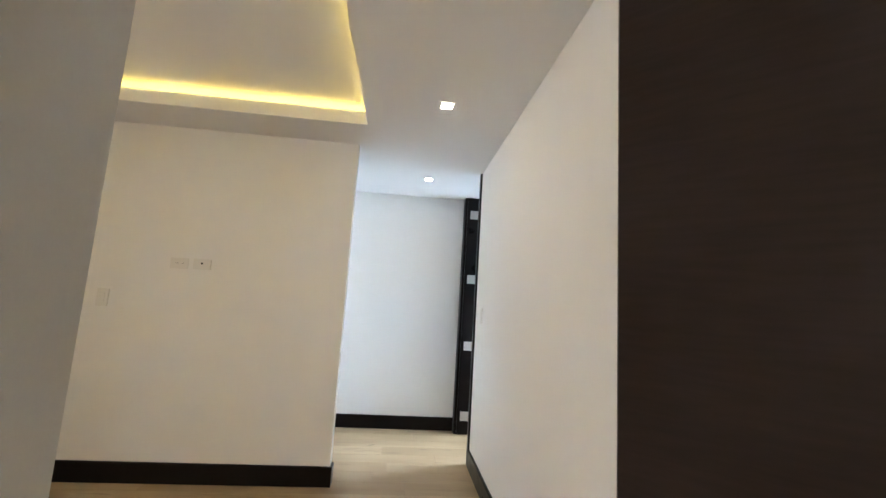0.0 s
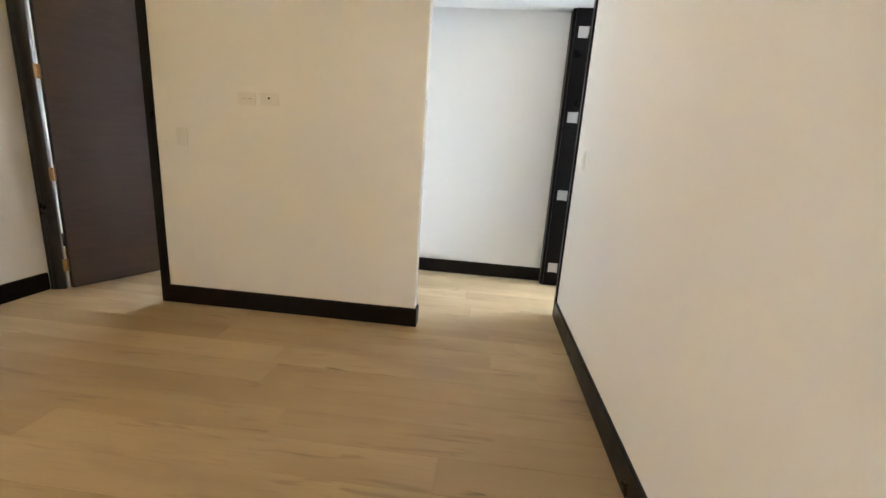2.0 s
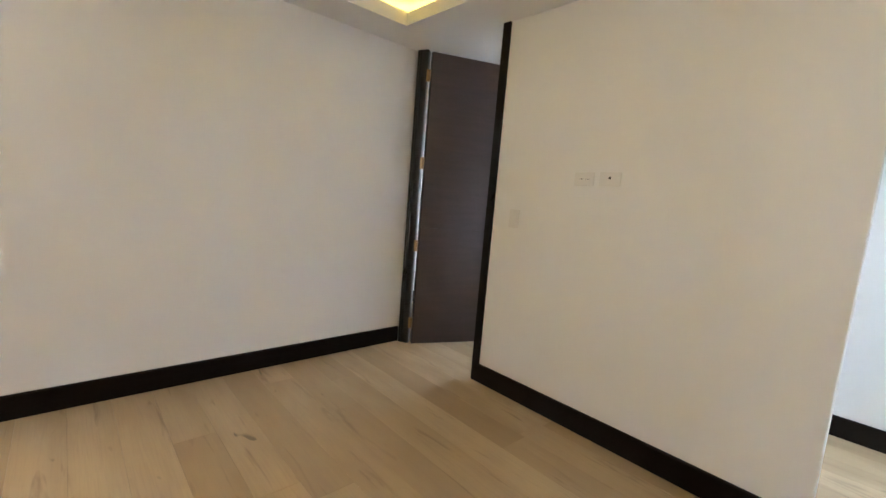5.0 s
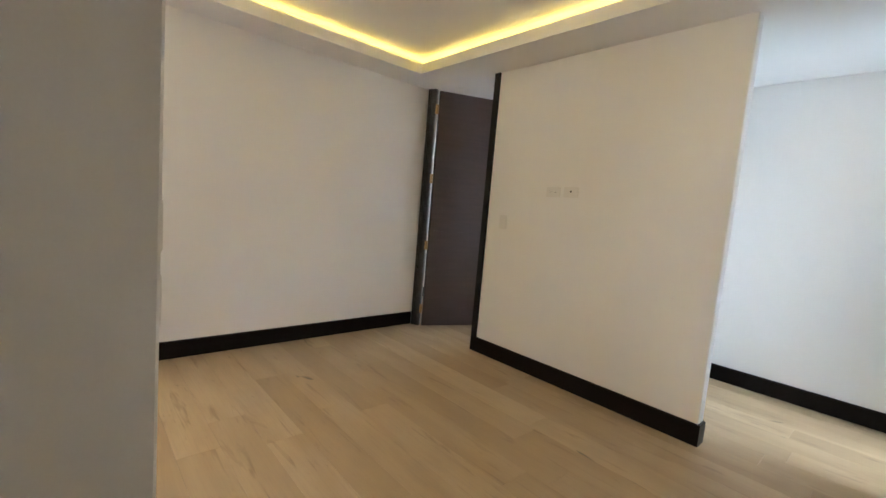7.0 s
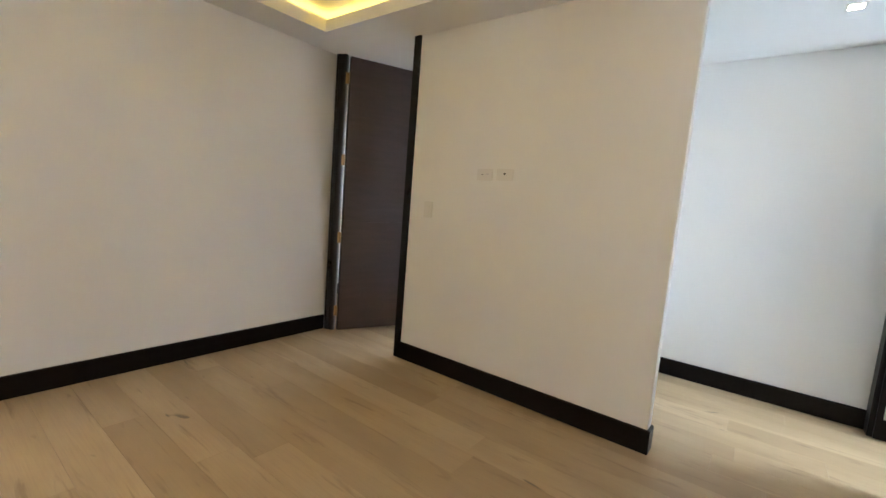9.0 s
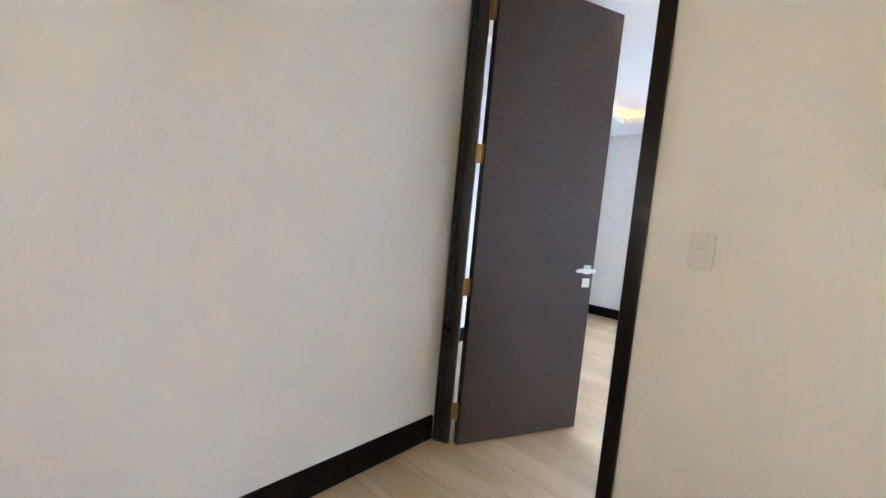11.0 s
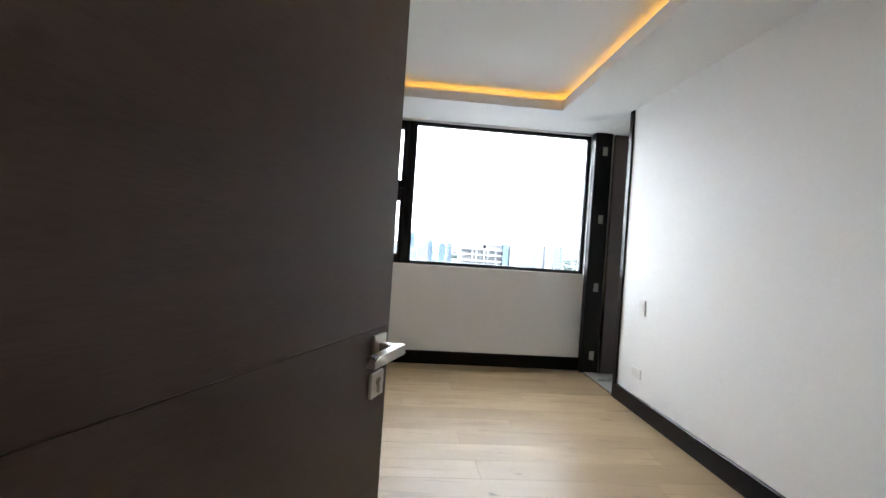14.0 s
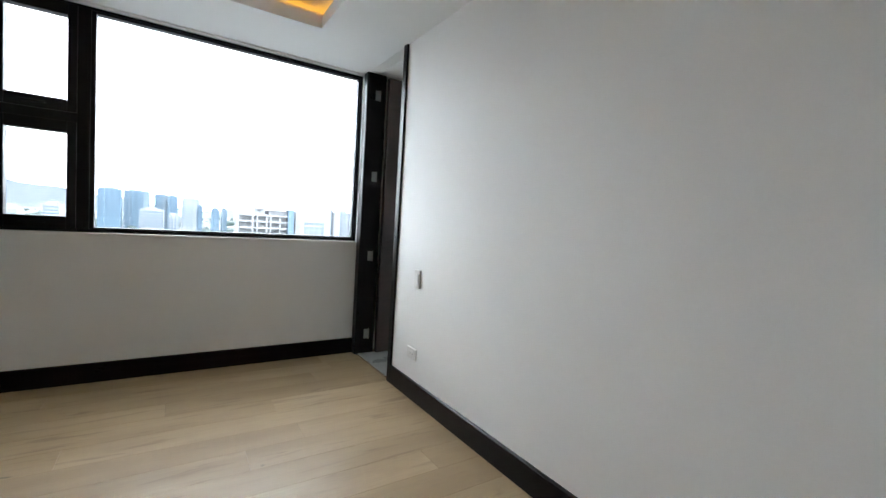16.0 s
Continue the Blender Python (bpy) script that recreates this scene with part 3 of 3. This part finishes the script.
# darker copy of the concrete, with the shade of recesses in its colour
SHADE = material("shade_painted_concrete", (0.135, 0.14, 0.142), 0.8, vary=0.1, scale=0.05, fine=0.5, bump=0, spec=0.1)
# window colour drawn close to the facade's: haze put into the base colour
HAZE = material("haze_tinted_glass", (0.042, 0.066, 0.092), 0.45, vary=0.15, scale=0.1, fine=0.6, bump=0, spec=0.2)
# the blue of aerial haze is part of this base colour
HILL = material("haze_blue_hill", (0.027, 0.034, 0.045), 0.95, vary=0.1, scale=0.002, fine=0.01, bump=0)


def tower(px0, px1, slope, dist, wall, label, storeys=14, bays=4, depth=24.0, roof=True, band=False, piers=(), glass=None):
    """A tower between two bearings (x per metre ahead), its top at the given slope above eye height."""
    x0, x1, top = 0.08 + px0 * dist, 0.08 + px1 * dist, 1.2 + slope * dist
    w = x1 - x0
    b = thing("tower_block", pose((x0 + x1) / 2, dist, GZ), label, "building", "city towers")
    hh = top - GZ
    part("facade", boxes([(-w / 2, w / 2, 0, depth, 0, hh)]), wall, b)
    if roof:
        part("roof_house", boxes([(-w * .28, w * .2, 4, depth - 4, hh, hh + 2.6), (w * .25, w * .33, 6, 10, hh, hh + 1.6)]), PALE, b)
    for f0, f1 in piers:
        part("pier", boxes([(-w / 2 + f0 * w, -w / 2 + f1 * w, -0.6, 0.3, 0, hh + 0.8)]), PIER, b, "pale pier with distance haze in its colour")
    step = 3.3
    n0 = max(0, int(hh / step) - storeys)
    for s in range(n0, int(hh / step)):
        z = s * step + 0.9
        if band:
            part("window_band", boxes([(-w / 2 + .6, w / 2 - .6, -0.15, 0.1, z, z + 1.7)]), glass or DIM, b)
        else:
            g = w / bays
            for k in range(bays):
                xa = -w / 2 + g * k + g * 0.16
                part("window", boxes([(xa, xa + g * 0.68, -0.15, 0.1, z, z + 1.8)]), glass or DIM, b)
    return b


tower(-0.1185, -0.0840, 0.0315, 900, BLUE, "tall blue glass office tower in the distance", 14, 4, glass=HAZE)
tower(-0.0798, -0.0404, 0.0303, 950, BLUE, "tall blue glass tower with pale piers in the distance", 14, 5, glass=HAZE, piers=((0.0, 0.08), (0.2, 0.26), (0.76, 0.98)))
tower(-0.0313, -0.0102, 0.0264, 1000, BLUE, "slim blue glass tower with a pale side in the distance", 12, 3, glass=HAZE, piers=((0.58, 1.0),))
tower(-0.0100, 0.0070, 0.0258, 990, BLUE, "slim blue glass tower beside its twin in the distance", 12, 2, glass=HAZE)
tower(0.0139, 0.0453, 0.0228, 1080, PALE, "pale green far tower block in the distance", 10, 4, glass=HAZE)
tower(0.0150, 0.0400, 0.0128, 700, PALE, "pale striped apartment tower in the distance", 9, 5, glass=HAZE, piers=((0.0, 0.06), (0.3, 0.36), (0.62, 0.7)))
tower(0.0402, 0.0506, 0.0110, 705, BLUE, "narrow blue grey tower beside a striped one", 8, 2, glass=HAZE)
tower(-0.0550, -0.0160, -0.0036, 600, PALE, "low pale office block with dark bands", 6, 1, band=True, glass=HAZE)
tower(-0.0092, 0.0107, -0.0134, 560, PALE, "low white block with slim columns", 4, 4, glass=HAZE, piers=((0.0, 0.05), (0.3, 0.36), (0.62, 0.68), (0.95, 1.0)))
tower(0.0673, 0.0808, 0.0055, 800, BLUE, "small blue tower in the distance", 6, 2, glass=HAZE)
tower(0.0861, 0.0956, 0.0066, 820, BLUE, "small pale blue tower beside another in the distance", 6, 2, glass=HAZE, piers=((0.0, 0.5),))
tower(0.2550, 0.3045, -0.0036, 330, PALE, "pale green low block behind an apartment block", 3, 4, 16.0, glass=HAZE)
tower(0.3191, 0.3302, 0.0168, 420, PALE, "white apartment tower with stacked balconies", 9, 2, piers=((0.0, 0.12), (0.88, 1.0)))
tower(0.3416, 0.3673, 0.0160, 400, PALE, "white apartment tower with rows of windows", 9, 3, piers=((0.0, 0.1), (0.36, 0.5), (0.9, 1.0)))
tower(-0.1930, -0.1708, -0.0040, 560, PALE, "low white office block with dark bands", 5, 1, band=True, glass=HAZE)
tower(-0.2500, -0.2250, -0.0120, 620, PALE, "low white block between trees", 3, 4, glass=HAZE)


def concrete_block(dist, label):
    """A white frame of slabs and columns with deep open bays, a raised roof canopy and a blue stair core."""
    b = thing("apartment_block", pose(0.08 + 0.169 * dist, dist, GZ), label, "building", "city towers")
    w, up = 0.107 * dist, 1.2 - GZ
    part("recessed_wall", boxes([(-w / 2 + .5, w / 2 - .5, 3.2, 16, 0, up + 0.2)]), SHADE, b, "wall behind the open bays, shade put into its colour")
    for k in range(5):
        z = up - 0.6 - 3.5 * k
        part("slab", boxes([(-w / 2, w / 2, 0, 16, z - 0.45, z + 0.5)], 0.05), PALE, b)
    for f in (0.0, 0.27, 0.36, 0.54, 0.62, 0.80, 0.97):
        part("column", boxes([(-w / 2 + f * w, -w / 2 + (f + 0.03) * w, 0.2, 1.2, 0, up - 1.0)], 0.03), PALE, b)
    part("penthouse", boxes([(-w * .19, w * .02, 2, 14, up - .1, up + 3.1), (w * .10, w * .49, 3, 14, up - .1, up + 2.7)], 0.05), PALE, b)
    part("canopy", boxes([(-w * .21, w * .5, 0.5, 15, up + 3.3, up + 3.65)]), PALE, b)
    for f in (-0.16, -0.10, 0.2, 0.36):
        part("window", boxes([(f * w, f * w + 1.1, 1.8, 2.2, up + 0.6, up + 2.2)]), SHADE, b)
    part("stair_core", boxes([(w * .47, w * .59, -1, 5, 0, up + 3.5)], 0.1), BLUE, b, "blue clad stair core")
    part("service_tower", boxes([(w * .64, w * .78, 1, 6, 0, up + 3.2)], 0.05), PALE, b)
    for k in range(6):
        z = up + 2.4 - 3.4 * k
        # grey boxes stand for openings, their shade put into the colour
        part("opening", boxes([(w * .66, w * .76, 0.7, 1.3, z - 1.7, z)]), SHADE, b)
    part("mast", boxes([(-w * .205, -w * .2, 1, 1.15, up + 3.6, up + 5.0)]), DIM, b)
    return b


concrete_block(250, "white concrete apartment block with deep open bays and a blue core")

# far ridge
rng = random.Random(4)
bm = bmesh.new()
rows = []
for j, (yy, amp) in enumerate(((3600, 0.0), (4000, 1.0), (4500, 0.5))):
    row = []
    for i in range(61):
        xx = -3000 + i * 100
        hgt = (60 + 190 * math.exp(-((xx + 1350) / 720) ** 2) + 18 * math.sin(i * 0.55) + 9 * math.sin(i * 1.7)) * amp
        row.append(bm.verts.new((xx, yy, GZ + max(hgt, 0) - (3 if amp == 0 else 0))))
    rows.append(row)
for a, b in zip(rows, rows[1:]):
    for i in range(60):
        bm.faces.new((a[i], a[i + 1], b[i + 1], b[i]))
structure("backdrop", bm, HILL, "low ridge of hills beyond the city, blue haze in its colour", "hills")

# low roofs and tree clumps between the towers
def scatter(name, mat, count, label, cat, hi, seed):
    r = random.Random(seed)
    vs, fs = [], []
    for _ in range(count):
        d = 330 + 2300 * r.random() ** 1.3
        x = (-0.45 + 1.0 * r.random()) * d
        w, dp, hh = r.uniform(8, 26), r.uniform(8, 20), r.uniform(3, hi)
        k = len(vs)
        t = 0.72 if cat == "trees" else 1.0
        for z, q in ((GZ, 1.0), (GZ + hh * 0.6, 1.0 if t == 1 else 1.15), (GZ + hh, t)):
            vs += [(x - w * q / 2, d - dp * q / 2, z), (x + w * q / 2, d - dp * q / 2, z), (x + w * q / 2, d + dp * q / 2, z), (x - w * q / 2, d + dp * q / 2, z)]
        for o in (0, 4):
            for i in range(4):
                fs.append((k + o + i, k + o + (i + 1) % 4, k + o + 4 + (i + 1) % 4, k + o + 4 + i))
        fs.append((k + 8, k + 9, k + 10, k + 11))
    me = bpy.data.meshes.new(name)
    me.from_pydata(vs, [], fs)
    me.materials.append(mat)
    return tagged(new(name, me), label, cat, kind="stuff")


scatter("low_houses", PALE, 420, "scattered low pale city roofs far below", "houses", 14, 7)
scatter("far_trees", material("far_foliage", (0.02, 0.032, 0.028), 0.95, vary=0.3, scale=0.02, fine=0.2, bump=0), 700, "dull green tree clumps between far houses", "trees", 13, 8)


# ---- floors, planks last ----
structure("floor_bathroom", boxes([(BR + 0.09, XE, YC + T, YB, -0.1, 0.0), (BR + 0.012, BR + 0.09, 3.33, 3.99, -0.1, 0.0)]), GAP, "grey stone tiled bathroom floor", "floor")
bath = bpy.data.objects["floor_bathroom"]
tile_me = bpy.data.meshes.new("tile")
tb = boxes([(0, 0.487, 0, 0.297, 0, 0.006)], 0.0015)
tb.to_mesh(tile_me)
tb.free()
tile_me.materials.append(TILE)
for i in range(3):
    for j in range(8):
        x, y = BR + 0.014 + i * 0.49, 3.985 - (j + 1) * 0.3
        if y < (3.3 if i == 0 else 1.74):
            continue
        o = new("tile", tile_me)
        o.parent = bath
        o.location = (x, y, 0.0)

floor = structure("floor", boxes([(-2.1, BR, -6.13, 4.1, -0.1, -0.006), (BR, 5.3, -6, YC + 0.01, -0.1, -0.006), (XE + T, 5.3, YC + 0.01, 4.07, -0.1, -0.006)]), GAP, "pale oak plank floor through lounge, passage and bedroom", "floor")
PW = 0.19
plank_meshes = {}


def plank(x0, x1, y0, y1):
    key = (round(x1 - x0, 3), round(y1 - y0, 3))
    if key not in plank_meshes:
        pb = boxes([(0, x1 - x0 - 0.0008, 0, y1 - y0 - 0.0008, -0.008, 0.0)], 0.0006)
        me = bpy.data.meshes.new("plank")
        pb.to_mesh(me)
        pb.free()
        me.materials.append(OAK)
        plank_meshes[key] = me
    o = new("plank", plank_meshes[key])
    o.parent = floor
    o.location = (x0, y0, 0)


rng = random.Random(11)
yy = -6.0
while yy < YB:
    y1 = yy + PW
    lo, hi = (BW, BR) if yy > 0.0 else ((XW, 3.0))
    if 0.0 < y1 and yy < YC and yy > -0.2:
        hi = 3.06
    x = lo - rng.uniform(0.1, 1.7)
    while x < hi:
        ln = rng.choice((1.5, 1.7, 1.9, 2.1))
        a, b = max(x, lo), min(x + ln, hi)
        if b - a > 0.02 and yy > -6.1:
            plank(a, b, yy, min(y1, YB))
        x += ln
    yy = y1
